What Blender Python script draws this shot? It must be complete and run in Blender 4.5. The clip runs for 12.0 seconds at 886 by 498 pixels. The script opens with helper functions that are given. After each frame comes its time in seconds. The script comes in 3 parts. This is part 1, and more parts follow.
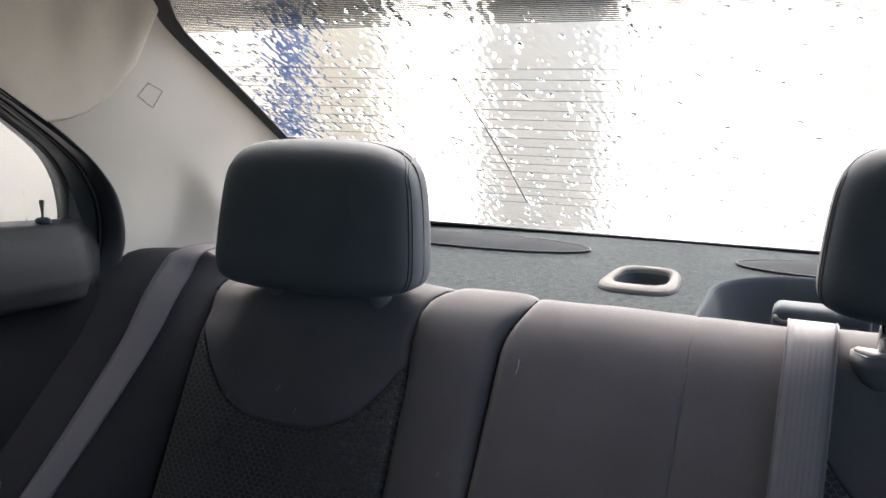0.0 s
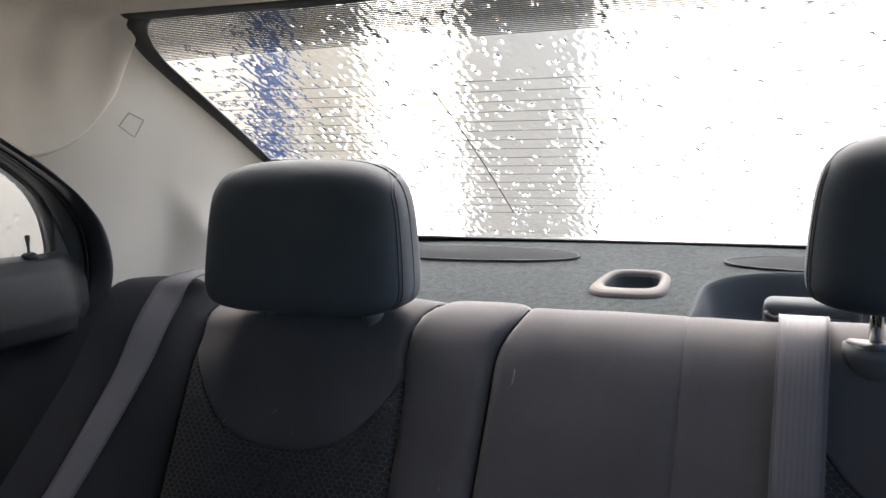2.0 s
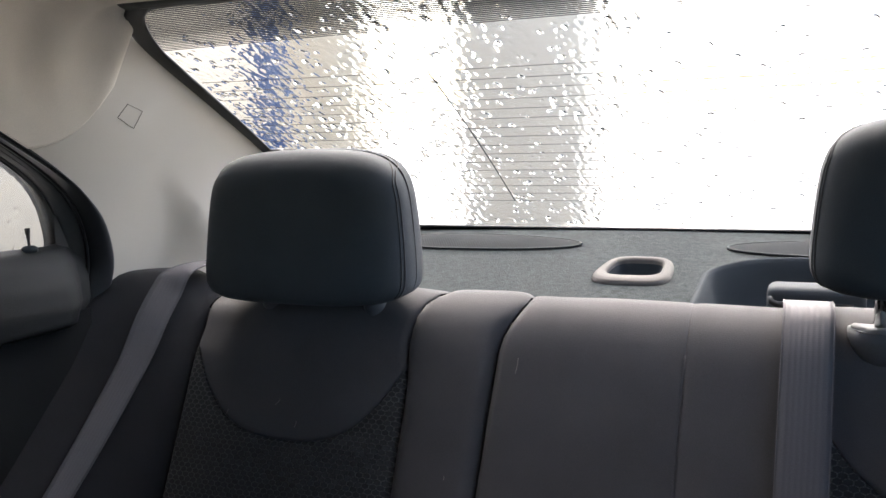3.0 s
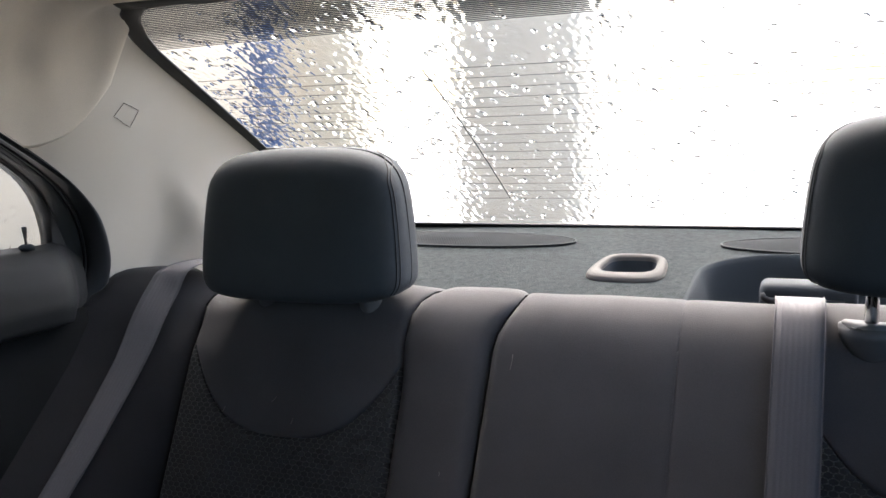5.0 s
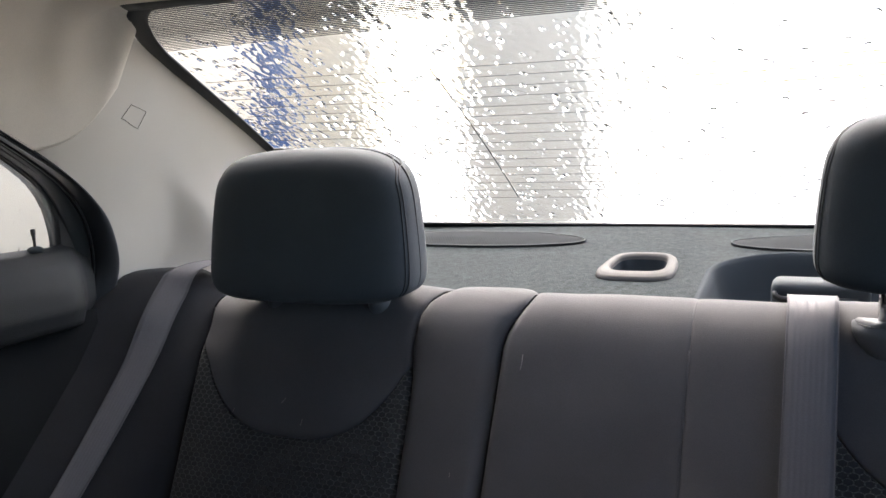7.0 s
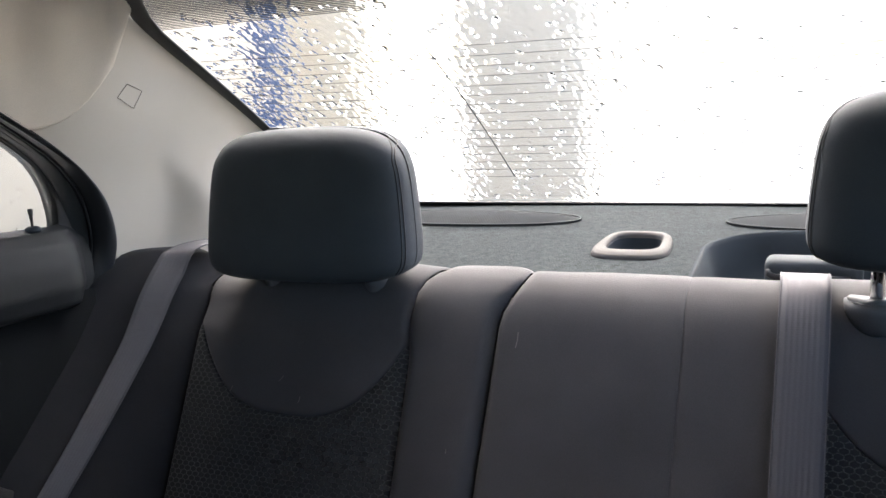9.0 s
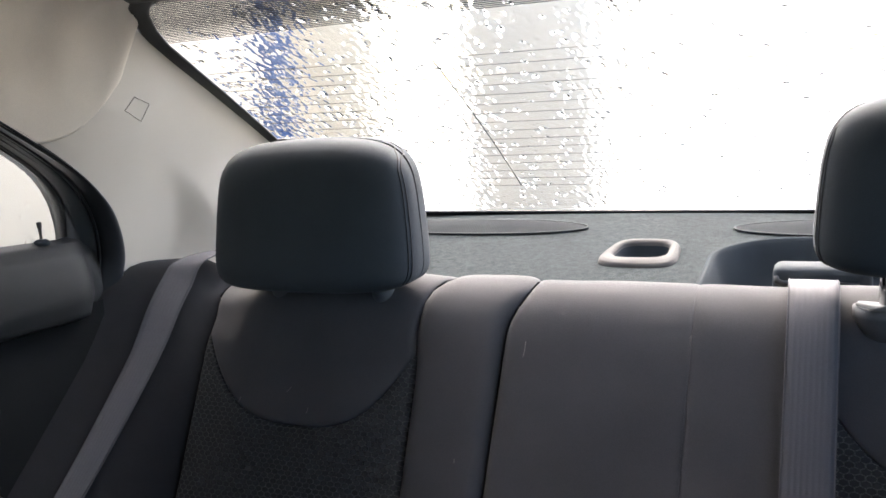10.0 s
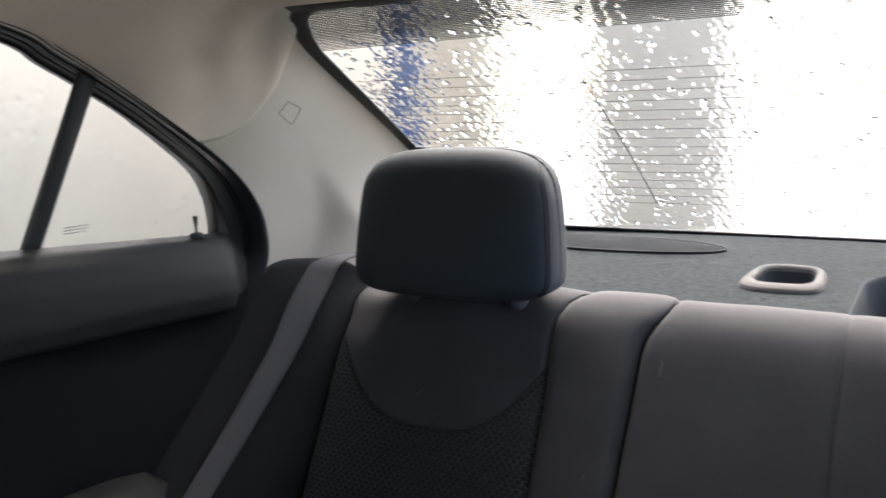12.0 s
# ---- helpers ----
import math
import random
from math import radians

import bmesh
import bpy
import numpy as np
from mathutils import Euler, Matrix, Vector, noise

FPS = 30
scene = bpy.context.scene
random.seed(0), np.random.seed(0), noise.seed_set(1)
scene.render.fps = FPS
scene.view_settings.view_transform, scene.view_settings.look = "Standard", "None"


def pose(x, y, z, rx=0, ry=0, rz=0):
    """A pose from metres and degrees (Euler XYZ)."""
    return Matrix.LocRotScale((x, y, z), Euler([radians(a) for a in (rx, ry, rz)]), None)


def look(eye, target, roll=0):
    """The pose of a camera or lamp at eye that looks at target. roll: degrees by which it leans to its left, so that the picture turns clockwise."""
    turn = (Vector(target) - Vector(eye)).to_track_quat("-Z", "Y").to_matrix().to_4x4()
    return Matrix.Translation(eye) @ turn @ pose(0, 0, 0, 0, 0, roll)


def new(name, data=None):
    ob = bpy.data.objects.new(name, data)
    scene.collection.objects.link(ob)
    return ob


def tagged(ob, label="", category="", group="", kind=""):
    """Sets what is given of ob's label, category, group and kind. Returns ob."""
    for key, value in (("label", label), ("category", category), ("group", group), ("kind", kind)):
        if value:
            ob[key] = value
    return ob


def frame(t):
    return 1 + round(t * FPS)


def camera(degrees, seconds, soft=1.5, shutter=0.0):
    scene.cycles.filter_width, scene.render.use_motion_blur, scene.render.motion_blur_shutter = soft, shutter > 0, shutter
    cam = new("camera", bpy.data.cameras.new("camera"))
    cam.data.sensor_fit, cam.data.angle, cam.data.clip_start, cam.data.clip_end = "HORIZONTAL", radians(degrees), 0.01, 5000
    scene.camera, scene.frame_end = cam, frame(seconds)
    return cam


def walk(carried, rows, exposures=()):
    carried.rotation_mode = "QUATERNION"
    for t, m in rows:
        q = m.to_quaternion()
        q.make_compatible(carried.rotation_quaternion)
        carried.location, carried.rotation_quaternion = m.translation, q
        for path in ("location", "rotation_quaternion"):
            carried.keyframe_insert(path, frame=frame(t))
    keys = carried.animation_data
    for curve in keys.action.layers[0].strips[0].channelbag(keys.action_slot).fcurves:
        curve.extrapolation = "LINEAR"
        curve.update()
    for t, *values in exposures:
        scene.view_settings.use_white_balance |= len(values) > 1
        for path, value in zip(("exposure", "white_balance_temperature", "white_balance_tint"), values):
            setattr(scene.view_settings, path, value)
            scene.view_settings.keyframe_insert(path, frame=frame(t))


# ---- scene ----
cam = camera(54.9, 12.0, shutter=0.5)
PATH = [
    (0, (0.214, 0.278, 1.118), (-0.583, 2.081, 0.782), 1.0),
    (0.5, (0.216, 0.278, 1.118), (-0.594, 2.078, 0.796), -0.2),
    (1, (0.212, 0.28, 1.117), (-0.585, 2.085, 0.794), -0.9),
    (1.5, (0.215, 0.277, 1.118), (-0.579, 2.086, 0.807), -1.4),
    (2, (0.214, 0.277, 1.118), (-0.561, 2.096, 0.814), -1.9),
    (2.5, (0.213, 0.277, 1.118), (-0.55, 2.099, 0.802), -2.3),
    (3, (0.21, 0.28, 1.117), (-0.564, 2.094, 0.788), -2.5),
    (5, (0.215, 0.275, 1.118), (-0.553, 2.091, 0.783), -2.6),
    (5.5, (0.215, 0.276, 1.118), (-0.562, 2.088, 0.777), -2.6),
    (6, (0.214, 0.277, 1.118), (-0.569, 2.088, 0.788), -2.8),
    (6.5, (0.213, 0.278, 1.118), (-0.572, 2.088, 0.786), -3.1),
    (8.5, (0.209, 0.28, 1.117), (-0.574, 2.088, 0.77), -2.6),
    (9, (0.215, 0.274, 1.118), (-0.562, 2.077, 0.735), -3.1),
    (9.5, (0.217, 0.275, 1.118), (-0.566, 2.076, 0.74), -3.6),
    (10, (0.218, 0.275, 1.118), (-0.579, 2.073, 0.758), -3.7),
    (10.5, (0.221, 0.277, 1.118), (-0.635, 2.053, 0.784), -3.4),
    (11, (0.218, 0.281, 1.118), (-0.681, 2.036, 0.782), -3.3),
    (11.5, (0.213, 0.277, 1.118), (-0.722, 2.013, 0.782), -2.7),
    (12, (0.192, 0.253, 1.118), (-0.836, 1.939, 0.799), -1.8),
]
BASE = 2.87
DRIFT = [(0.0, 0.25), (1.0, 0.2), (2.0, 0.05), (3.0, 0.0), (5.5, 0.0), (6.5, 0.08), (8.5, 0.2), (9.5, 0.3), (10.0, 0.36), (10.5, 0.15), (11.2, -0.05), (12.0, -0.10)]
walk(cam, [(t, look(eye, target, roll)) for t, eye, target, roll in PATH], [(t, BASE + d) for t, d in DRIFT])

# ---- light ----
world = bpy.data.worlds.new("sky")
scene.world = world
world.use_nodes = True
wn = world.node_tree
sky = wn.nodes.new("ShaderNodeTexSky")
sky.sky_type, sky.sun_disc = "NISHITA", False
sky.sun_elevation, sky.sun_rotation = radians(50), radians(348)
sky.air_density, sky.dust_density, sky.ozone_density = 0.9, 4.5, 1.3
wn.links.new(sky.outputs["Color"], wn.nodes["Background"].inputs["Color"])
wn.nodes["Background"].inputs["Strength"].default_value = 0.15
sun = new("sun", bpy.data.lights.new("sun", "SUN"))
sun.data.energy, sun.data.angle, sun.data.color = 0.24, radians(26), (1.0, 0.95, 0.90)
sun.matrix_world = look((-0.55, 2.6, 3.15), (0, 0, 0))


# ---- materials ----
def mat(name, color, rough=0.6, metal=0.0, grain=200.0, bump=0.1, vary=0.12, big=6.0, sheen=0.0, coat=0.0, spec=0.5):
    """A surface with a fine grain and a broad, faint unevenness of colour."""
    m = bpy.data.materials.new(name)
    m.use_nodes = True
    nt = m.node_tree
    p = nt.nodes["Principled BSDF"]
    p.inputs["Roughness"].default_value, p.inputs["Metallic"].default_value = rough, metal
    p.inputs["Sheen Weight"].default_value = sheen
    p.inputs["Coat Weight"].default_value = coat
    p.inputs["Specular IOR Level"].default_value = spec
    co = nt.nodes.new("ShaderNodeTexCoord")
    broad, fine = nt.nodes.new("ShaderNodeTexNoise"), nt.nodes.new("ShaderNodeTexNoise")
    broad.inputs["Scale"].default_value, fine.inputs["Scale"].default_value = big, grain
    broad.inputs["Detail"].default_value = 5
    fine.inputs["Detail"].default_value = 3
    for n in (broad, fine):
        nt.links.new(co.outputs["Object"], n.inputs["Vector"])
    add = nt.nodes.new("ShaderNodeMath")
    add.operation = "ADD"
    nt.links.new(broad.outputs["Fac"], add.inputs[0])
    nt.links.new(fine.outputs["Fac"], add.inputs[1])
    ramp = nt.nodes.new("ShaderNodeMapRange")
    ramp.inputs["From Min"].default_value, ramp.inputs["From Max"].default_value = 0.6, 1.4
    ramp.inputs["To Min"].default_value, ramp.inputs["To Max"].default_value = 1 - vary, 1 + vary
    nt.links.new(add.outputs[0], ramp.inputs["Value"])
    mul = nt.nodes.new("ShaderNodeVectorMath")
    mul.operation = "SCALE"
    mul.inputs[0].default_value = color
    nt.links.new(ramp.outputs[0], mul.inputs["Scale"])
    nt.links.new(mul.outputs[0], p.inputs["Base Color"])
    b = nt.nodes.new("ShaderNodeBump")
    b.inputs["Strength"].default_value, b.inputs["Distance"].default_value = bump, 0.001
    nt.links.new(fine.outputs["Fac"], b.inputs["Height"])
    nt.links.new(b.outputs[0], p.inputs["Normal"])
    return m


def math_node(nt, op, a, b=None):
    n = nt.nodes.new("ShaderNodeMath")
    n.operation = op
    for i, v in enumerate((a, b)):
        if v is None:
            continue
        if isinstance(v, (int, float)):
            n.inputs[i].default_value = v
        else:
            nt.links.new(v, n.inputs[i])
    return n.outputs[0]


def vec_node(nt, op, a, b=None, out=0):
    n = nt.nodes.new("ShaderNodeVectorMath")
    n.operation = op
    for i, v in enumerate((a, b)):
        if v is None:
            continue
        if isinstance(v, tuple):
            n.inputs[i].default_value = v
        else:
            nt.links.new(v, n.inputs[i])
    return n.outputs[out]


def hexagons(nt, uv):
    """0 on the threads between hexagonal cells, rising to 0.5 in the middle of a cell; one cell is 1 wide."""
    r, h = (1.0, 1.7320508, 1.0), (0.5, 0.8660254, 0.5)
    cells = []
    for shift in ((0, 0, 0), h):
        moved = vec_node(nt, "ADD", uv, shift)
        n = nt.nodes.new("ShaderNodeVectorMath")
        n.operation = "MODULO"
        nt.links.new(vec_node(nt, "ADD", moved, (100.0, 173.20508, 100.0)), n.inputs[0])
        n.inputs[1].default_value = r
        flat = vec_node(nt, "MULTIPLY", vec_node(nt, "SUBTRACT", n.outputs[0], h), (1, 1, 0))
        folded = vec_node(nt, "ABSOLUTE", flat)
        slant = vec_node(nt, "DOT_PRODUCT", folded, (0.5, 0.8660254, 0.0), 1)
        sep = nt.nodes.new("ShaderNodeSeparateXYZ")
        nt.links.new(folded, sep.inputs[0])
        cells.append(math_node(nt, "MAXIMUM", slant, sep.outputs[0]))
    return math_node(nt, "SUBTRACT", 0.5, math_node(nt, "MINIMUM", *cells))


def mesh_fabric(name, dark, light, cell):
    m = mat(name, dark, 0.85, grain=900, bump=0.2, sheen=0.1, spec=0.15)
    nt = m.node_tree
    p = nt.nodes["Principled BSDF"]
    uv = nt.nodes.new("ShaderNodeUVMap")
    scaled = vec_node(nt, "MULTIPLY", uv.outputs[0], (1 / cell, 1.45 / cell, 0.0))
    d = hexagons(nt, scaled)
    thread = nt.nodes.new("ShaderNodeMapRange")
    thread.inputs["From Min"].default_value, thread.inputs["From Max"].default_value = 0.03, 0.11
    thread.inputs["To Min"].default_value, thread.inputs["To Max"].default_value = 1.0, 0.0
    nt.links.new(d, thread.inputs["Value"])
    dots = nt.nodes.new("ShaderNodeTexNoise")
    dots.inputs["Scale"].default_value = 620
    nt.links.new(uv.outputs[0], dots.inputs["Vector"])
    dotted = nt.nodes.new("ShaderNodeMapRange")
    dotted.inputs["From Min"].default_value, dotted.inputs["From Max"].default_value = 0.40, 0.62
    dotted.inputs["To Min"].default_value = 0.15
    nt.links.new(dots.outputs["Fac"], dotted.inputs["Value"])
    mix = nt.nodes.new("ShaderNodeMix")
    mix.data_type = "RGBA"
    old = p.inputs["Base Color"].links[0].from_socket
    nt.links.new(math_node(nt, "MULTIPLY", thread.outputs[0], dotted.outputs[0]), mix.inputs["Factor"])
    nt.links.new(old, mix.inputs[6])
    mix.inputs[7].default_value = (*light, 1)
    nt.links.new(mix.outputs[2], p.inputs["Base Color"])
    b = p.inputs["Normal"].links[0].from_node
    nt.links.new(math_node(nt, "MULTIPLY", thread.outputs[0], 1.0), b.inputs["Height"])
    b.inputs["Strength"].default_value = 0.8
    return m


def ribbed(name, color, ribs):
    """Webbing with ribs along its length."""
    m = mat(name, color, 0.6, grain=700, bump=0.15, sheen=0.0, spec=0.15)
    nt = m.node_tree
    p = nt.nodes["Principled BSDF"]
    uv = nt.nodes.new("ShaderNodeUVMap")
    sep = nt.nodes.new("ShaderNodeSeparateXYZ")
    nt.links.new(uv.outputs[0], sep.inputs[0])
    wave = math_node(nt, "SINE", math_node(nt, "MULTIPLY", sep.outputs[0], ribs * 2 * math.pi))
    weave = math_node(nt, "SINE", math_node(nt, "MULTIPLY", sep.outputs[1], 2 * math.pi / 0.0024))
    b = p.inputs["Normal"].links[0].from_node
    nt.links.new(math_node(nt, "ADD", wave, math_node(nt, "MULTIPLY", weave, 0.10)), b.inputs["Height"])
    b.inputs["Strength"].default_value, b.inputs["Distance"].default_value = 0.22, 0.0005
    return m


def perforated(name, color, pitch):
    m = mat(name, color, 0.85, grain=300, spec=0.02)
    nt = m.node_tree
    p = nt.nodes["Principled BSDF"]
    co = nt.nodes.new("ShaderNodeTexCoord")
    d = hexagons(nt, vec_node(nt, "MULTIPLY", co.outputs["Object"], (1 / pitch, 1 / pitch, 0.0)))
    hole = nt.nodes.new("ShaderNodeMapRange")
    hole.inputs["From Min"].default_value, hole.inputs["From Max"].default_value = 0.16, 0.24
    nt.links.new(d, hole.inputs["Value"])
    mix = nt.nodes.new("ShaderNodeMix")
    mix.data_type = "RGBA"
    nt.links.new(hole.outputs[0], mix.inputs["Factor"])
    nt.links.new(p.inputs["Base Color"].links[0].from_socket, mix.inputs[6])
    mix.inputs[7].default_value = (0.008, 0.008, 0.009, 1)
    nt.links.new(mix.outputs[2], p.inputs["Base Color"])
    return m


def pane_material():
    m = bpy.data.materials.new("window_glass")
    m.use_nodes = True
    nt = m.node_tree
    nt.nodes.remove(nt.nodes["Principled BSDF"])
    see, shine, mix, fr = (nt.nodes.new("ShaderNode" + k) for k in ("BsdfTransparent", "BsdfGlossy", "MixShader", "LayerWeight"))
    see.inputs[0].default_value = (0.95, 0.97, 0.96, 1)
    shine.inputs["Roughness"].default_value = 0.02
    fr.inputs["Blend"].default_value = 0.5
    gloss = math_node(nt, "ADD", math_node(nt, "MULTIPLY", math_node(nt, "POWER", fr.outputs["Facing"], 5.0), 0.6), 0.02)
    nt.links.new(gloss, mix.inputs[0])
    nt.links.new(see.outputs[0], mix.inputs[1])
    nt.links.new(shine.outputs[0], mix.inputs[2])
    nt.links.new(mix.outputs[0], nt.nodes["Material Output"].inputs[0])
    return m


def water_material():
    m = bpy.data.materials.new("water")
    m.use_nodes = True
    p = m.node_tree.nodes["Principled BSDF"]
    p.inputs["Base Color"].default_value = (1, 1, 1, 1)
    p.inputs["Roughness"].default_value = 0.06
    p.inputs["Transmission Weight"].default_value = 1.0
    p.inputs["IOR"].default_value = 1.33
    return m


CLOTH = mat("seat_cloth", (0.069, 0.067, 0.070), 0.88, grain=1100, bump=0.35, vary=0.22, big=9, sheen=0.12, spec=0.12)
# Seat cloth darkened to stand for the weak light beside the doors.
CLOTH_SHADED = mat("shaded_cloth", (0.026, 0.026, 0.0285), 0.9, grain=1100, bump=0.35, vary=0.22, big=9, sheen=0.04, spec=0.1)
SIDE_TRIM = mat("side_trim_plastic", (0.021, 0.026, 0.031), 0.6, grain=900, bump=0.3, vary=0.08, spec=0.2)
CLOTH_REST = mat("headrest_cloth", (0.036, 0.043, 0.050), 0.8, grain=1300, bump=0.3, vary=0.18, big=12, sheen=0.06, spec=0.15)
MESH = mesh_fabric("honeycomb_fabric", (0.033, 0.034, 0.034), (0.115, 0.115, 0.112), 0.0095)
PIPING = mat("piping", (0.018, 0.019, 0.02), 0.7, grain=1500)
CARPET = mat("shelf_felt", (0.026, 0.031, 0.033), 0.95, grain=420, bump=1.0, vary=0.65, big=110, sheen=0.02, spec=0.05)
GRILLE = perforated("speaker_mesh", (0.034, 0.038, 0.041), 0.0042)
RIM = mat("grille_rim", (0.036, 0.040, 0.043), 0.6, grain=400, spec=0.1)
PLASTIC_GREY = mat("grey_plastic", (0.068, 0.064, 0.062), 0.75, grain=900, bump=0.2, vary=0.05, spec=0.25)
PLASTIC_DARK = mat("dark_plastic", (0.030, 0.033, 0.036), 0.48, grain=1100, bump=0.35, vary=0.1)
PLASTIC_SLATE = mat("slate_plastic", (0.034, 0.041, 0.048), 0.75, grain=1000, bump=0.25, vary=0.07, spec=0.25)
# Imitates the shade inside the shelf's hollows, lifted a little for lens haze.
RECESS_SHADE = mat("recess_shade", (0.030, 0.036, 0.042), 0.85, grain=900, bump=0.2, vary=0.06, spec=0.08)
DOOR_SKIN = mat("door_plastic", (0.020, 0.021, 0.022), 0.55, grain=900, bump=0.6, vary=0.1, spec=0.25)
DOOR_CLOTH = mat("door_cloth", (0.013, 0.0138, 0.0145), 0.9, grain=1000, bump=0.4, vary=0.2, sheen=0, spec=0.05)
RUBBER = mat("rubber", (0.012, 0.013, 0.015), 0.42, grain=500, bump=0.1)
FRIT = mat("black_edging", (0.006, 0.006, 0.007), 0.45, grain=600, bump=0.1)
TRIM = mat("pillar_plastic", (0.50, 0.455, 0.38), 0.62, grain=1200, bump=0.3, vary=0.05, big=4, spec=0.3)
LINER = mat("headliner_cloth", (0.62, 0.555, 0.46), 0.95, grain=1000, bump=0.5, vary=0.1, big=10, sheen=0.05, spec=0.15)
WEB = ribbed("belt_webbing", (0.118, 0.115, 0.124), 9)
CHROME = mat("chrome", (0.75, 0.75, 0.75), 0.12, 1.0, grain=50, bump=0.0, vary=0.02)
SLEEVE = mat("sleeve_plastic", (0.08, 0.084, 0.09), 0.5, grain=500, bump=0.1)
WIRE = mat("heating_wire", (0.06, 0.05, 0.042), 0.5, metal=0.3, grain=500)
DARKWIRE = mat("aerial_wire", (0.02, 0.018, 0.016), 0.5, grain=500)
LINT = mat("lint", (0.17, 0.16, 0.15), 0.9, grain=500)
INK = mat("printed_mark", (0.20, 0.19, 0.18), 0.6, grain=500)
PANE = pane_material()
WATER = water_material()
PLASTER = mat("cream_wall", (0.44, 0.40, 0.33), 0.8, grain=60, bump=0.2, vary=0.10, big=1.3)
CONCRETE = mat("grey_concrete", (0.58, 0.51, 0.405), 0.85, grain=60, bump=0.4, vary=0.14, big=2.2)
TAN = mat("tan_panel", (0.76, 0.65, 0.48), 0.7, grain=50, bump=0.2, vary=0.12, big=2.0)
WET = mat("wet_concrete", (0.46, 0.455, 0.44), 0.4, grain=30, bump=0.3, vary=0.2, big=1.0)
BLUE = mat("blue_foam", (0.060, 0.115, 0.26), 0.8, grain=200, bump=0.4, vary=0.25, big=12)
# For the added roof that is out of view.
BLOCKER = mat("blocker_sheet", (0.22, 0.23, 0.24), 0.6, grain=30, bump=0.1)
BODY = mat("car_shell", (0.05, 0.05, 0.052), 0.6, grain=300)


# ---- building helpers ----
def finish(name, bm, material, parent=None, label="", smooth=True):
    bmesh.ops.recalc_face_normals(bm, faces=bm.faces)
    me = bpy.data.meshes.new(name)
    bm.to_mesh(me)
    bm.free()
    me.materials.append(material)
    if smooth:
        me.polygons.foreach_set("use_smooth", [True] * len(me.polygons))
    ob = new(name, me)
    ob.parent = parent
    if label:
        tagged(ob, label)
    return ob


def part(name, bm, material, parent, label="", smooth=True):
    return finish(name, bm, material, parent, label, smooth)


def thing(name, label, category, group="", kind=""):
    return tagged(new(name), label, category, group, kind)


def sheet(f, nu, nv, us=None, vs=None, uvs=None):
    """A bmesh grid from f(u, v), with u and v from 0 to 1, and (optionally) UVs from uvs(u, v)."""
    bm = bmesh.new()
    us = us if us is not None else [i / nu for i in range(nu + 1)]
    vs = vs if vs is not None else [i / nv for i in range(nv + 1)]
    grid = [[bm.verts.new(f(u, v)) for v in vs] for u in us]
    layer = bm.loops.layers.uv.new("UVMap") if uvs else None
    for i in range(len(us) - 1):
        for j in range(len(vs) - 1):
            face = bm.faces.new((grid[i][j], grid[i + 1][j], grid[i + 1][j + 1], grid[i][j + 1]))
            if uvs:
                for loop, (a, b) in zip(face.loops, ((i, j), (i + 1, j), (i + 1, j + 1), (i, j + 1))):
                    loop[layer].uv = uvs(us[a], vs[b])
    return bm


def thicken(bm, t):
    """Give an open sheet a thickness t."""
    bmesh.ops.recalc_face_normals(bm, faces=bm.faces)
    bmesh.ops.solidify(bm, geom=bm.faces[:], thickness=t)
    return bm


def eased(n):
    return [0.5 - 0.5 * math.cos(math.pi * i / n) for i in range(n + 1)]


def box(lo, hi, bevel=0.0):
    bm = bmesh.new()
    bmesh.ops.create_cube(bm, size=1)
    for v in bm.verts:
        v.co = [lo[k] + (v.co[k] + 0.5) * (hi[k] - lo[k]) for k in range(3)]
    if bevel:
        bmesh.ops.bevel(bm, geom=bm.edges[:], offset=bevel, segments=3, affect="EDGES", profile=0.5)
    return bm


def tube(points, radius, seg=8, closed_ends=True):
    """A round rod along a list of points."""
    bm = bmesh.new()
    pts = [Vector(p) for p in points]
    rings = []
    for i, p in enumerate(pts):
        d = (pts[min(i + 1, len(pts) - 1)] - pts[max(i - 1, 0)]).normalized()
        side = d.orthogonal().normalized() if i == 0 else (side - d * side.dot(d)).normalized()
        up = d.cross(side)
        r = radius[i] if isinstance(radius, (list, tuple)) else radius
        rings.append([bm.verts.new(p + r * (math.cos(a) * side + math.sin(a) * up)) for a in [2 * math.pi * k / seg for k in range(seg)]])
    for a, b in zip(rings, rings[1:]):
        for k in range(seg):
            bm.faces.new((a[k], a[(k + 1) % seg], b[(k + 1) % seg], b[k]))
    if closed_ends:
        bm.faces.new(rings[0])
        bm.faces.new(rings[-1])
    return bm


def ribbon(points, across, width, thick=0.0012, sub=6):
    """A flat strap along points; across(i) is its width direction at each point."""
    pts = smooth_line(points, sub)
    n = len(pts) - 1
    length = [0.0]
    for a, b in zip(pts, pts[1:]):
        length.append(length[-1] + (b - a).length)

    def at(u, v):
        k = min(n, round(v * n))
        return pts[k] + Vector(across(k / n)) * (u - 0.5) * width

    bm = sheet(at, 6, n, uvs=lambda u, v: (u, length[min(n, round(v * n))]))
    return thicken(bm, thick)


def selvedges(points, across, width, parent, sub=6):
    """The stiff woven borders of a strap."""
    pts = smooth_line(points, sub)
    n = len(pts) - 1
    for side in (-0.5, 0.5):
        line = [p + Vector(across(k / n)) * side * width for k, p in enumerate(pts)]
        part("woven_edge", tube(line, 0.0007, 6), WEB, parent)


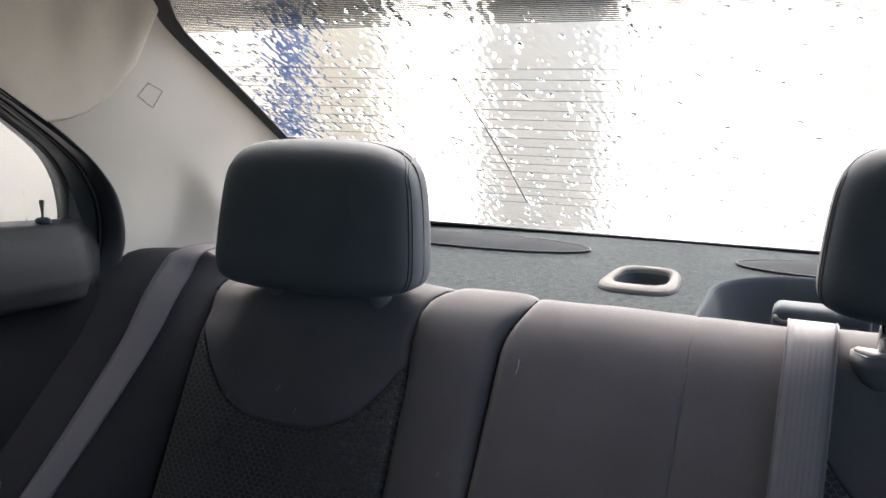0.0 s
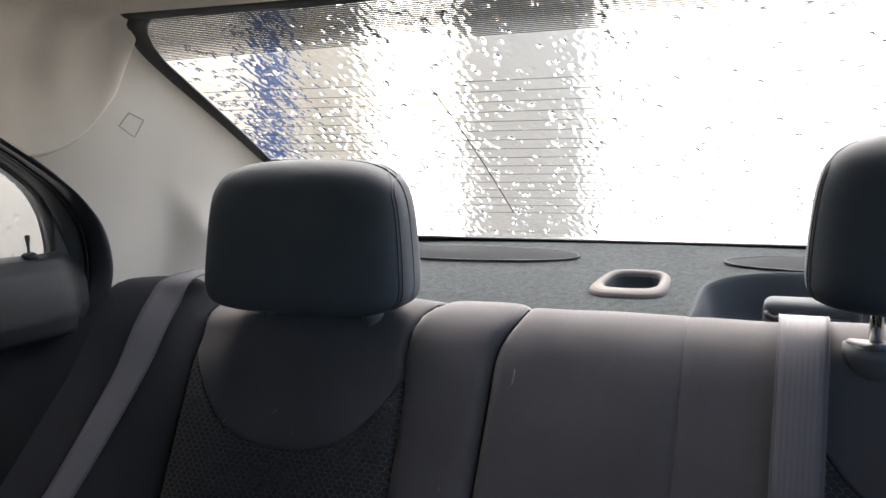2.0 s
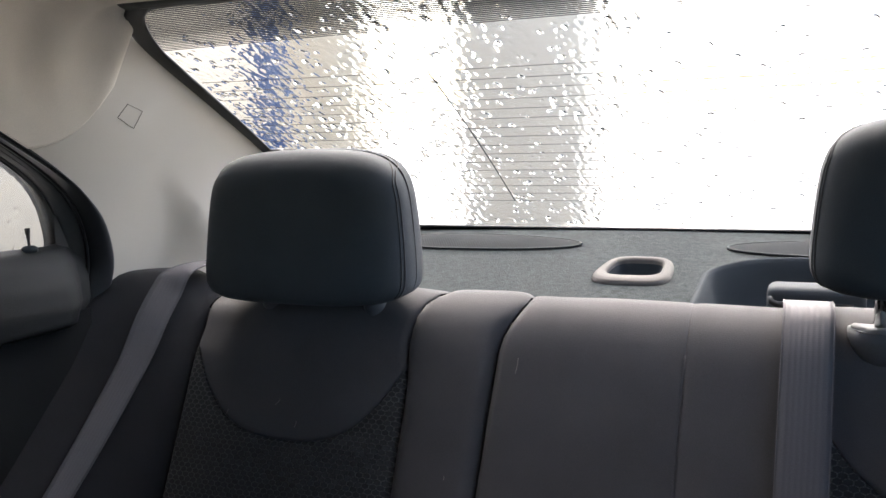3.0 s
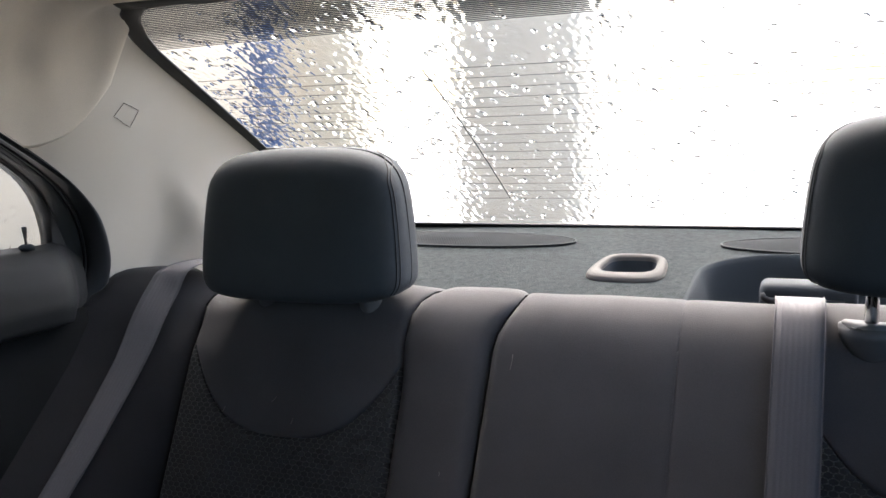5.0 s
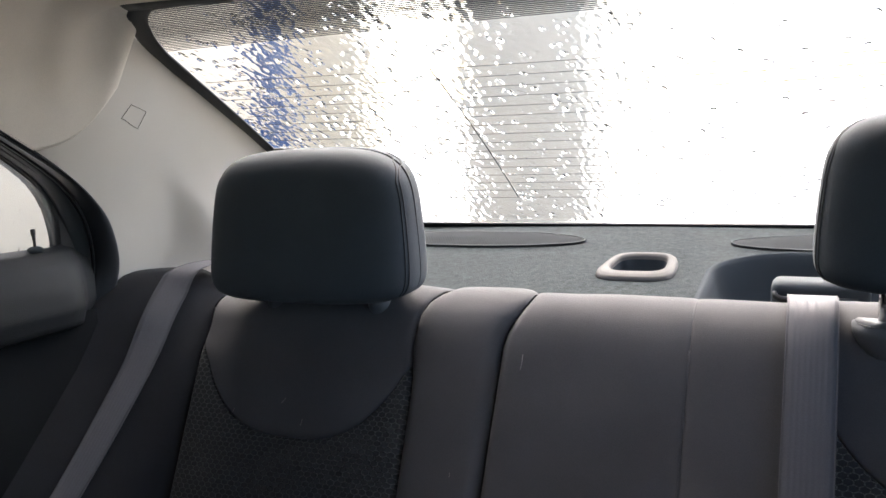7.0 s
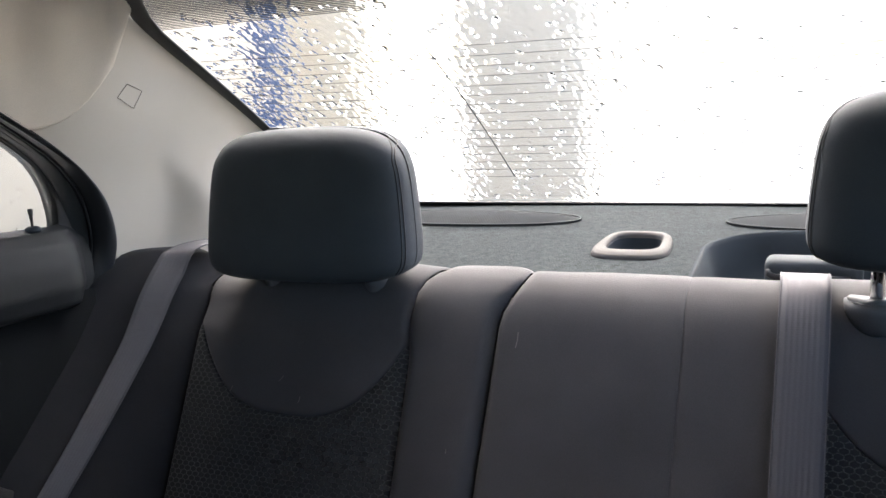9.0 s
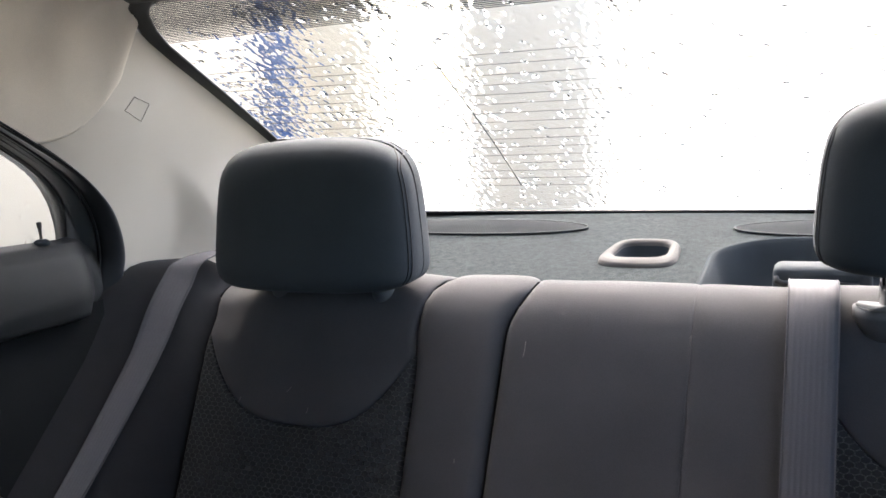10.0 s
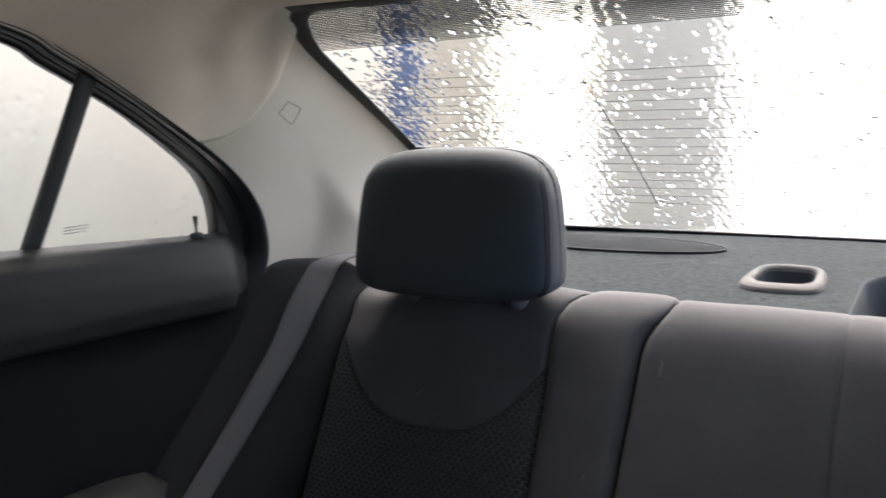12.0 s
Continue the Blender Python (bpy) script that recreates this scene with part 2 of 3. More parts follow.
def smooth_line(points, sub):
    """A Catmull-Rom line through the points."""
    p = [Vector(q) for q in points]
    p = [p[0] * 2 - p[1]] + p + [p[-1] * 2 - p[-2]]
    out = []
    for i in range(1, len(p) - 2):
        for k in range(sub):
            t = k / sub
            a, b, c, d = p[i - 1], p[i], p[i + 1], p[i + 2]
            out.append(0.5 * ((2 * b) + (c - a) * t + (2 * a - 5 * b + 4 * c - d) * t * t + (3 * b - a - 3 * c + d) * t**3))
    out.append(p[-2])
    return out


def along(line, v):
    f = v * (len(line) - 1)
    i = min(int(f), len(line) - 2)
    return line[i].lerp(line[i + 1], f - i)


def mirror(p):
    return Vector((-p[0], p[1], p[2]))


def ease(t):
    t = max(0.0, min(1.0, t))
    return t * t * (3 - 2 * t)


# ---- the car's shell ----
def side_x(z):
    """How far out the side of the cabin lies at a height: it leans in towards the roof."""
    return -0.680 + 0.20 * (z - 0.96)


def on_side(y, z, inset=0.0):
    return Vector((side_x(z) + inset, y, z))


# edge of the door opening, from the front of the roof rail down to the seat
APERTURE = smooth_line([on_side(y, z, 0.014) for y, z in ((-0.70, 1.180), (-0.20, 1.258), (0.20, 1.278), (0.52, 1.268), (0.763, 1.219), (0.825, 1.194), (0.896, 1.159), (0.984, 1.111),
                        (1.075, 1.056), (1.124, 1.016), (1.154, 0.978), (1.171, 0.928), (1.166, 0.887), (1.148, 0.845))], 8)
# edge of the door's glass
GLASS_EDGE = smooth_line([on_side(y, z, -0.014) for y, z in ((-0.66, 1.168), (-0.20, 1.242), (0.20, 1.262), (0.53, 1.254), (0.770, 1.208), (0.835, 1.180), (0.900, 1.149), (0.966, 1.112),
                          (1.046, 1.058), (1.081, 1.020), (1.100, 0.975), (1.106, 0.930), (1.103, 0.887), (1.092, 0.845))], 8)
RAIL = [p for p in APERTURE if p.y < 1.020 and p.z > 1.0]
PILLAR_FRONT = [p for p in APERTURE if p.y >= 1.015 or p.z < 1.0][::-1]
HALF = 0.585


def glass(x, v):
    """The rear window: v is 0 at the shelf and 1 at the roof."""
    q = 1 - (x / 0.55) ** 2
    yb = 1.685 + 0.045 * q
    zb = 0.909 - 0.15 * (yb - 1.66)
    yt = 1.10 + 0.035 * q
    s = math.sin(math.pi * max(0.0, min(1.0, v)))
    return Vector((x, yb + (yt - yb) * v + 0.010 * s, zb + (1.252 - zb) * v + 0.012 * s))


def glass_out(x, v):
    a = glass(x + 0.01, v) - glass(x - 0.01, v)
    b = glass(x, v + 0.01) - glass(x, v - 0.01)
    n = a.cross(b).normalized()
    return n if n.y > 0 else -n


def between(table, v):
    """Value at v on a line of (v, value) pairs."""
    for (a, p), (b, q) in zip(table, table[1:]):
        if v <= b:
            return p + (q - p) * max(0.0, (v - a) / (b - a))
    return table[-1][1]


INNER = ((0.0, 0.582), (0.43, 0.579), (0.62, 0.573), (0.74, 0.568), (0.85, 0.561), (0.90, 0.552), (0.95, 0.536), (0.975, 0.523), (1.0, 0.500), (1.03, 0.455))
OUTER = ((0.0, 0.594), (0.43, 0.592), (0.60, 0.590), (0.78, 0.585), (0.86, 0.579), (0.92, 0.571), (0.96, 0.558), (0.985, 0.545), (1.01, 0.526), (1.03, 0.505))


def corner(v):
    """Half the window's width at v: rounded off at the top."""
    return between(OUTER, v) - 0.003


# pillar trim: from the door opening round to the rear window
def pillar(sign):
    name = "pillar_trim"
    ob = thing(name, "light beige moulded plastic rear pillar trim", "pillar trim", "rear pillar trims")

    def at(u, v):
        a = along(PILLAR_FRONT, v)
        b = glass(-corner(0.02 + 0.91 * v) - 0.003, 0.02 + 0.91 * v) + Vector((0.0, -0.006, -0.004))
        c = Vector((-0.672 + 0.05 * v, a.y + (b.y - a.y) * (0.62 + 0.3 * v), a.z * 0.55 + b.z * 0.45 - 0.062 * v))
        p = a * (1 - u) ** 2 + c * 2 * u * (1 - u) + b * u * u
        p.x += 0.056 * ease((u - 0.10 - 0.42 * v) / 0.15) * (1 - ease((u - 0.5) / 0.5)) * (1 - ease((v - 0.1) / 0.6))
        return p if sign < 0 else mirror(p)

    part("panel", sheet(at, 36, 40), TRIM, ob)
    edge = [at(k / 20, 0.998) + Vector((-0.001 * sign, -0.001, -0.001)) for k in range(21)]
    part("joint", tube(edge, 0.0008, 6), TRIM, ob, "fine pale joint along the headliner")
    # thin outline of a square cover let into the panel
    sq = [(-0.6145, 1.161, 1.138), (-0.6145, 1.189, 1.128), (-0.6245, 1.179, 1.106), (-0.6225, 1.149, 1.121)]
    line = []
    for a, b in zip(sq, sq[1:] + sq[:1]):
        for k in range(6):
            w = Vector(a).lerp(Vector(b), k / 6)
            near = min((at(0.30 + 0.012 * i, 0.6 + 0.012 * j) for i in range(36) for j in range(32)), key=lambda p: (p.y - w.y) ** 2 + (p.z - w.z) ** 2)
            line.append(Vector((near.x - 0.0008 * sign, w.y, w.z)))
    bm = tube(line + line[:1], 0.0004, 5)
    part("cover_outline", bm, PLASTIC_GREY, ob, "thin dark joint round a square cover")
    return at


pillar_at = pillar(-1)
pillar(1)

# headliner: one sheet from rail to rail
SEAM = [pillar_at(k / 14, 1.0) for k in range(15)]
EDGE = [p.copy() for p in RAIL] + SEAM
EDGE.sort(key=lambda p: p.y)


def edge_at(y):
    if y <= EDGE[0].y:
        return EDGE[0]
    for a, b in zip(EDGE, EDGE[1:]):
        if a.y <= y <= b.y:
            return a.lerp(b, (y - a.y) / max(1e-6, b.y - a.y))
    return EDGE[-1]


def liner(u, v):
    y = -0.70 + v * (EDGE[-1].y + 0.70)
    e = edge_at(y)
    top = 1.300 - 0.055 * (y / 1.11) ** 4 if y > 0 else 1.300 - 0.09 * (y / 0.7) ** 2
    s = 2 * u - 1
    k = 1 - abs(s)
    x = abs(e.x) * s
    rise = 1 - (1 - min(1, k / (0.45 - 0.27 * ease((y - 0.85) / 0.2)))) ** 2.6
    wide = (glass(x, 1.0).y - EDGE[-1].y) * ease((y - 0.72) / (EDGE[-1].y - 0.72)) * ease((abs(e.x) - abs(x)) / 0.05)
    z = max(e.z, e.z + (top - e.z) * rise)
    back = ease((y - 1.06) / (EDGE[-1].y - 1.06)) * ease((abs(e.x) - abs(x)) / 0.04)
    return Vector((x, y + wide, z + (glass(x, 1.02).z + 0.003 - z) * back))


LV = [0.25 * i / 4 for i in range(4)] + [0.25 + 0.55 * i / 12 for i in range(12)] + [0.80 + 0.20 * i / 30 for i in range(31)]
tagged(finish("ceiling", thicken(sheet(liner, 0, 0, us=eased(60), vs=LV), 0.006), LINER), "light grey-beige woven headliner curving down at the sides", "ceiling", kind="structure")

def flange(sign):
    """Black return round the door opening, out to the body."""
    def at(u, v):
        p = along(APERTURE, v) + Vector((-0.075 * u + 0.001, 0, 0.004 * u))
        return p if sign < 0 else mirror(p)
    tagged(finish("trim", sheet(at, 3, 100), RUBBER), "black rubber return round a door opening", "trim", kind="structure")

    def back(u, v):
        p = along(SEAM, v) + Vector((-0.03 * u - 0.001, 0.02 * u + 0.001, 0.03 * u - 0.004 * (1 - u)))
        return p if sign < 0 else mirror(p)
    tagged(finish("trim", sheet(back, 3, 30), LINER), "beige lip behind the headliner joint", "trim", kind="structure")


flange(-1)
flange(1)

# body outside of the trim, to keep the light to the windows
shell = thing("car_shell", "plain dark inner shell of the car body", "car body", kind="structure")
part("roof", sheet(lambda u, v: Vector((-0.66 + 1.32 * u, -0.75 + 1.88 * v, 1.345 - 0.05 * (2 * u - 1) ** 4 - 0.05 * abs(2 * v - 1) ** 3)), 16, 16), BODY, shell)
part("floor_pan", box((-0.72, -0.9, 0.10), (0.72, 1.9, 0.13)), BODY, shell)
# Unseen wall added behind the camera to cut the light from the front.
part("front_light_block", box((-0.72, -0.32, 0.12), (0.72, -0.28, 1.09)), BODY, shell)
part("boot_wall", box((-0.72, 1.32, 0.12), (0.72, 1.35, 0.80)), BODY, shell)
part("tail_panel", box((-0.80, 1.80, 0.30), (0.80, 1.84, 0.86)), BODY, shell)
for sx in (-1, 1):
    part("rear_quarter", sheet(lambda u, v: Vector((sx * (0.735 - 0.06 * v), 1.10 + (0.68 - 0.62 * v ** 1.5) * u, 0.15 + 1.10 * v)), 10, 10), BODY, shell)
    part("sill", box((sx * 0.74 - 0.01, -0.9, 0.1), (sx * 0.74 + 0.01, 1.3, 0.60)), BODY, shell)


# ---- rear window ----
rear = thing("window_1", "sloping rear window wet with rain drops, with heating wires", "car window", kind="structure")
pane = part("pane", sheet(lambda u, v: glass((2 * u - 1) * corner(v), v), 40, 40), PANE, rear, "clear glass")
pane.visible_shadow = False


def rim(name, f, n, width, depth):
    """Black edging: a strip along the border line f(t), reaching inwards over the glass."""
    def at(u, v):
        x, w, dx, dw = f(v)
        p = glass(x + dx * width * u, w + dw * width * u)
        return p - glass_out(x, min(1, max(0, w))) * (0.004 + depth * math.sin(math.pi * min(1.0, 0.15 + u)))
    return thicken(sheet(at, 6, n), 0.004)


def side_border(sx):
    """Black edging down one side of the glass, round the upper corner."""
    def at(u, v):
        w = -0.02 + 1.05 * v
        x = (between(OUTER, w) + 0.008 * (1 - ease((w - 0.86) / 0.06))) * (1 - u) + between(INNER, w) * u
        p = glass(sx * x, w)
        return p - glass_out(sx * x, min(0.99, max(0.01, w))) * (0.002 + 0.002 * math.sin(math.pi * u))
    return thicken(sheet(at, 6, 90), 0.003)


for sx in (-1, 1):
    part("side_edging", side_border(sx), FRIT, rear)
    part("edging_clip", box((sx * 0.572 - 0.013, 1.438, 1.050), (sx * 0.572 + 0.013, 1.475, 1.062), 0.004), FRIT, rear)
part("bottom_edging", rim("e", lambda t: ((2 * t - 1) * HALF, -0.022, 0, 1.0), 40, 0.040, 0.002), FRIT, rear)
part("top_edging", rim("e", lambda t: ((2 * t - 1) * (corner(0.985) - 0.008), 1.03, 0, -1.0), 40, 0.030, 0.002), FRIT, rear)


def strip_on_glass(x0, x1, v0, v1, width, n=24, lift=0.0012):
    """A thin printed line on the inner side of the glass."""
    def at(u, v):
        x, w = x0 + (x1 - x0) * v, v0 + (v1 - v0) * v
        d = (glass(x1, v1) - glass(x0, v0)).normalized()
        out = glass_out(x, w)
        return glass(x, w) - out * lift + out.cross(d) * (u - 0.5) * width
    return sheet(at, 1, n)


# ceramic stripes across the top of the glass
bm = bmesh.new()
for k in range(27):
    v = 0.870 + 0.0053 * k
    dip = lambda x: -0.022 * (x / HALF) ** 2
    w = 0.00095 + 0.00060 * min(1.0, k / 10)
    row = []
    for i in range(41):
        x = (2 * i / 40 - 1) * (corner(min(1.03, v)) - 0.006)
        c, o = glass(x, v + dip(x)), glass_out(x, min(0.99, v))
        up = (glass(x, v + 0.01) - glass(x, v)).normalized()
        row.append((bm.verts.new(c - o * 0.0015 - up * w), bm.verts.new(c - o * 0.0015 + up * w)))
    for a, b in zip(row, row[1:]):
        bm.faces.new((a[0], b[0], b[1], a[1]))
tagged(part("sunshade_stripes", bm, FRIT, rear, "fine black printed stripes along the top"), kind="stuff")

for k in range(16):
    v = 0.149 + (0.722 - 0.149) * k / 15
    part("heating_wire", strip_on_glass(-HALF + 0.02, HALF - 0.02, v, v, 0.0014, 40), WIRE, rear)
part("aerial_wire", strip_on_glass(-0.236, -0.234, 0.722, 0.149, 0.0019, 12, 0.0016), DARKWIRE, rear)


def beads(across, up, count, small, large, seed):
    """Heights of water drops on a pane, over a grid of places (in metres across and up the pane)."""
    pick = random.Random(seed)
    high = np.zeros((len(across), len(up)))
    dx, dy = across[1] - across[0], up[1] - up[0]
    for _ in range(count):
        cx, cy = pick.uniform(across[0], across[-1]), pick.uniform(up[0], up[-1])
        r = small + (large - small) * pick.random() ** 1.7
        tall, lean, bite = pick.uniform(1.1, 2.1), pick.uniform(-0.3, 0.3), pick.uniform(0, 6.3)
        steep = pick.uniform(0.10, 0.22) if pick.random() < 0.6 else pick.uniform(0.30, 0.55)
        reach = r * tall * 1.4
        i0, i1 = np.searchsorted(across, (cx - reach, cx + reach))
        j0, j1 = np.searchsorted(up, (cy - reach, cy + reach))
        if i1 <= i0 or j1 <= j0:
            continue
        gx, gy = np.meshgrid(across[i0:i1] - cx, up[j0:j1] - cy, indexing="ij")
        gx = gx + lean * gy
        turn = np.arctan2(gy, gx)
        d = ((gx / r) ** 2 + (gy / (r * tall)) ** 2) * (1 + 0.22 * np.sin(2 * turn + bite) + 0.15 * np.sin(3 * turn + 2 * bite))
        dome = steep * r * np.maximum(0.0, 1 - d) ** 1.25 * (1 - 0.25 * np.clip(gy / (r * tall), -1, 1))
        high[i0:i1, j0:j1] = np.maximum(high[i0:i1, j0:j1], dome)
    return high


def ripple(across, up, fine, amount):
    """Running unevenness of a water film, drawn out down the pane."""
    out = np.zeros((len(across), len(up)))
    for i, a in enumerate(across):
        for j, b in enumerate(up):
            q = (a * fine, b * fine * 0.62, 5.0)
            out[i, j] = 0.55 * noise.noise(q) + 0.25 * noise.noise((q[0] * 2.1, q[1] * 2.0, 9.0)) + 0.4 * noise.noise((q[0] * 0.35, q[1] * 0.22, 2.0))
    return out * amount


def water_sheet(at, high, kept, outward, parent):
    """A thin film of water on the outside of a pane: at holds the pane's places, high the film's relief."""
    normal = np.cross(np.gradient(at, axis=0), np.gradient(at, axis=1))
    normal /= np.linalg.norm(normal, axis=2, keepdims=True)
    turned = float(np.dot(normal[5, 5], outward)) < 0
    if turned:
        normal = -normal
    verts, faces = [], []
    for step, lift, out in ((1, 0.0022 + high[..., None], True), (4, 0.0005, False)):
        layer = (at + normal * lift)[::step, ::step]
        keep = kept[::step, ::step]
        nu, nv = layer.shape[:2]
        base = len(verts)
        verts.extend(layer.reshape(-1, 3).tolist())
        for i in range(nu - 1):
            for j in range(nv - 1):
                if keep[i, j] and keep[i + 1, j + 1]:
                    a = base + i * nv + j
                    quad = (a, a + nv, a + nv + 1, a + 1)
                    faces.append(quad if out != turned else quad[::-1])
    me = bpy.data.meshes.new("water_film")
    me.from_pydata(verts, [], faces)
    me.materials.append(WATER)
    me.polygons.foreach_set("use_smooth", [True] * len(me.polygons))
    ob = new("water_film", me)
    ob.parent = parent
    ob.visible_shadow = False
    return tagged(ob, "clear running water beaded into drops")


def glass_places(x, v):
    """The rear window's places over grids of x and v."""
    q = 1 - (x / 0.55) ** 2
    yb = 1.685 + 0.045 * q
    zb = 0.909 - 0.15 * (yb - 1.66)
    sag = np.sin(np.pi * v)
    return np.stack([x, yb + (1.10 + 0.035 * q - yb) * v + 0.010 * sag, zb + (1.252 - zb) * v + 0.012 * sag], axis=2)


RX, RV = np.linspace(-0.588, 0.588, 601), np.linspace(0.01, 0.985, 345)
relief = ripple(RX, RV * 0.68, 150, 0.0007) * (0.50 + 0.35 / (1 + np.exp((RX + 0.22) / 0.05)))[:, None]
relief += beads(RX, RV * 0.68, 4300, 0.0018, 0.0046, 7)
water_sheet(glass_places(*np.meshgrid(RX, RV, indexing="ij")), relief, np.ones(relief.shape, bool), (0, 1, 1), rear)


# ---- rear doors ----
def door(sign):
    flip = (lambda p: Vector(p)) if sign < 0 else mirror
    ob = thing("car_door", "dark grey plastic rear door with a wet window" if sign < 0 else "dark grey plastic rear door behind the driver", "car door", "rear doors")

    def sill_z(y):
        return 0.984 - 0.074 * (y - 0.80)

    # upper trim: a ledge under the glass, then a padded face down to the fold
    def upper(u, v):
        y = -0.28 + 1.430 * v
        z0, z1 = sill_z(y), 0.872 - 0.045 * (y - 0.75)
        prof = ((-0.690, z0 - 0.012), (-0.684, z0 - 0.002), (-0.672, z0), (-0.655, z0 - 0.006), (-0.642, z0 - 0.022), (-0.634, z0 - 0.05), (-0.632, z1 + 0.03), (-0.640, z1 + 0.006), (-0.655, z1))
        f = u * (len(prof) - 1)
        i = min(int(f), len(prof) - 2)
        t = f - i
        x, z = (prof[i][k] * (1 - t) + prof[i + 1][k] * t for k in (0, 1))
        tuck = ease((y - 1.06) / 0.09)
        return flip((x - 0.045 * tuck, y - 0.02 * tuck * u, z))

    part("upper_trim", sheet(upper, 32, 60), DOOR_SKIN, ob, "grained dark plastic upper trim")

    def lower(u, v):
        z = 0.890 - 0.65 * u
        yr = 1.135 - 0.95 * max(0.0, 0.862 - z) - 0.02
        y = -0.28 + (yr + 0.28) * v
        bulge = 0.012 * math.sin(math.pi * min(1, u * 1.8))
        return flip((-0.659 + bulge, y, z - 0.045 * (y - 0.75) * (1 - u)))

    part("lower_panel", sheet(lower, 20, 40), DOOR_CLOTH, ob, "dark cloth lower panel")

    def arm(u, v):
        y = 0.15 + 0.78 * v
        a = 2 * math.pi * u
        z = 0.672 + 0.03 * (0.93 - y) * 0.6
        fade = math.sqrt(max(0.0, 1 - (2 * v - 1) ** 8))
        return flip((-0.635 + 0.045 * fade * math.cos(a) * (1 if math.cos(a) > 0 else 0.4), y, z + 0.035 * math.sin(a) * fade))

    part("armrest", sheet(arm, 20, 24), DOOR_SKIN, ob, "padded dark armrest")

    # seal, frame and glass run: bands between the opening and the edge of the glass
    for name, u0, u1, deep, swell, m in (("door_seal", -0.04, 0.42, 0.004, 0.011, RUBBER), ("window_frame", 0.40, 0.80, 0.000, 0.005, PLASTIC_DARK), ("glass_run", 0.78, 1.04, -0.002, 0.004, RUBBER)):
        def band(u, v):
            w = u0 + (u1 - u0) * u
            p = along(APERTURE, v).lerp(along(GLASS_EDGE, v), w)
            return flip(p + Vector((deep - 0.010 * w + swell * math.sin(math.pi * u) ** 0.7 - 0.006 * (u in (0.0, 1.0)), 0, 0)))
        part(name, thicken(sheet(band, 12, 120), 0.004), m, ob)
    lip = [flip(along(APERTURE, k / 120).lerp(along(GLASS_EDGE, k / 120), 0.47) + Vector((0.005, 0, 0))) for k in range(121)]
    part("seal_lip", tube(lip, 0.0016, 6), RUBBER, ob)

    # bar between the drop glass and the quarter glass
    bar = [(on_side(0.870, 1.195), on_side(0.897, 1.195)), (on_side(0.791, 0.965), on_side(0.816, 0.965))]

    def bar_at(u, v):
        p = bar[0][0].lerp(bar[0][1], u).lerp(bar[1][0].lerp(bar[1][1], u), v)
        return flip(p + Vector((0.006 - 0.010 * (2 * u - 1) ** 4, 0, 0)))

    part("window_bar", thicken(sheet(bar_at, 8, 10), 0.006), PLASTIC_DARK, ob)

    def pane_at(u, v):
        # bounded above by the opening's curve
        y = -0.28 + 1.45 * u
        over = min((p for p in APERTURE if p.z > 0.95), key=lambda p: abs(p.y - y))
        top = over.z + 0.006
        z0 = sill_z(y) - 0.02
        z = z0 + max(0.002, top - z0) * v
        return flip(on_side(y, z, -0.016))

    g = part("window_pane", sheet(pane_at, 50, 12), PANE, ob, "clear wet glass")
    g.visible_shadow = False
    if sign < 0:
        ys, zs = np.linspace(0.30, 1.12, 411), np.linspace(0.935, 1.260, 163)
        gy, gz = np.meshgrid(ys, zs, indexing="ij")
        tops = np.array([min((p for p in APERTURE if p.z > 0.95), key=lambda p: abs(p.y - y)).z for y in ys])
        wet = ripple(ys, zs, 120, 0.0006) + beads(ys, zs, 1300, 0.0014, 0.0034, 11)
        water_sheet(np.stack([-0.6985 + 0.20 * (gz - 0.96), gy, gz], axis=2), wet, gz < tops[:, None], (-1, 0, 0.2), ob)

    # lock pin: a mushroom knob on a small collar
    y = 1.035
    base = Vector((-0.664, y, sill_z(y) - 0.0005))
    pin = part("lock_pin", tube([flip(base + Vector((0, 0, h))) for h in (0, 0.004, 0.0045, 0.012, 0.0125, 0.018, 0.0185, 0.0255, 0.026)], [0.0022, 0.0022, 0.0017, 0.0017, 0.0022, 0.0022, 0.0028, 0.0031, 0.0020], 12), PLASTIC_GREY, ob)
    part("collar", tube([flip(base + Vector((0, 0, h))) for h in (-0.003, 0.002, 0.004)], [0.0095, 0.009, 0.006], 16), PLASTIC_SLATE, pin, "small round pin collar")
    # printed mark on the quarter glass: three unreadable lines
    for i, (dz, w) in enumerate(((0.006, 0.034), (0.0, 0.032), (-0.006, 0.031))):
        p = on_side(0.857, 0.995 + dz * 0.6, -0.012)
        x0 = p.x if sign < 0 else -p.x - 0.0004
        part("printed_mark", box((x0, p.y, p.z), (x0 + 0.0004, p.y + w, p.z + 0.0010)), INK, ob)


door(-1)
door(1)


# ---- parcel shelf ----
def rounded(px, py, hx, hy, r):
    """Signed distance to a rounded rectangle."""
    qx, qy = abs(px) - hx + r, abs(py) - hy + r
    return math.hypot(max(qx, 0), max(qy, 0)) + min(max(qx, qy), 0) - r


def pocket(x, y):
    return rounded(x - 0.297, y - 1.31, 0.192, 0.210, 0.105)


def lining_z(x, y):
    """Height of the hollow round the middle belt; its lining's colour imitates shade."""
    return 0.8755 + 0.022 * (y - 1.27) / 0.43 + 0.004 * math.exp(-((pocket(x, y) - 0.006) / 0.008) ** 2) - 0.062 * ease(0.45 - pocket(x, y) / 0.024)


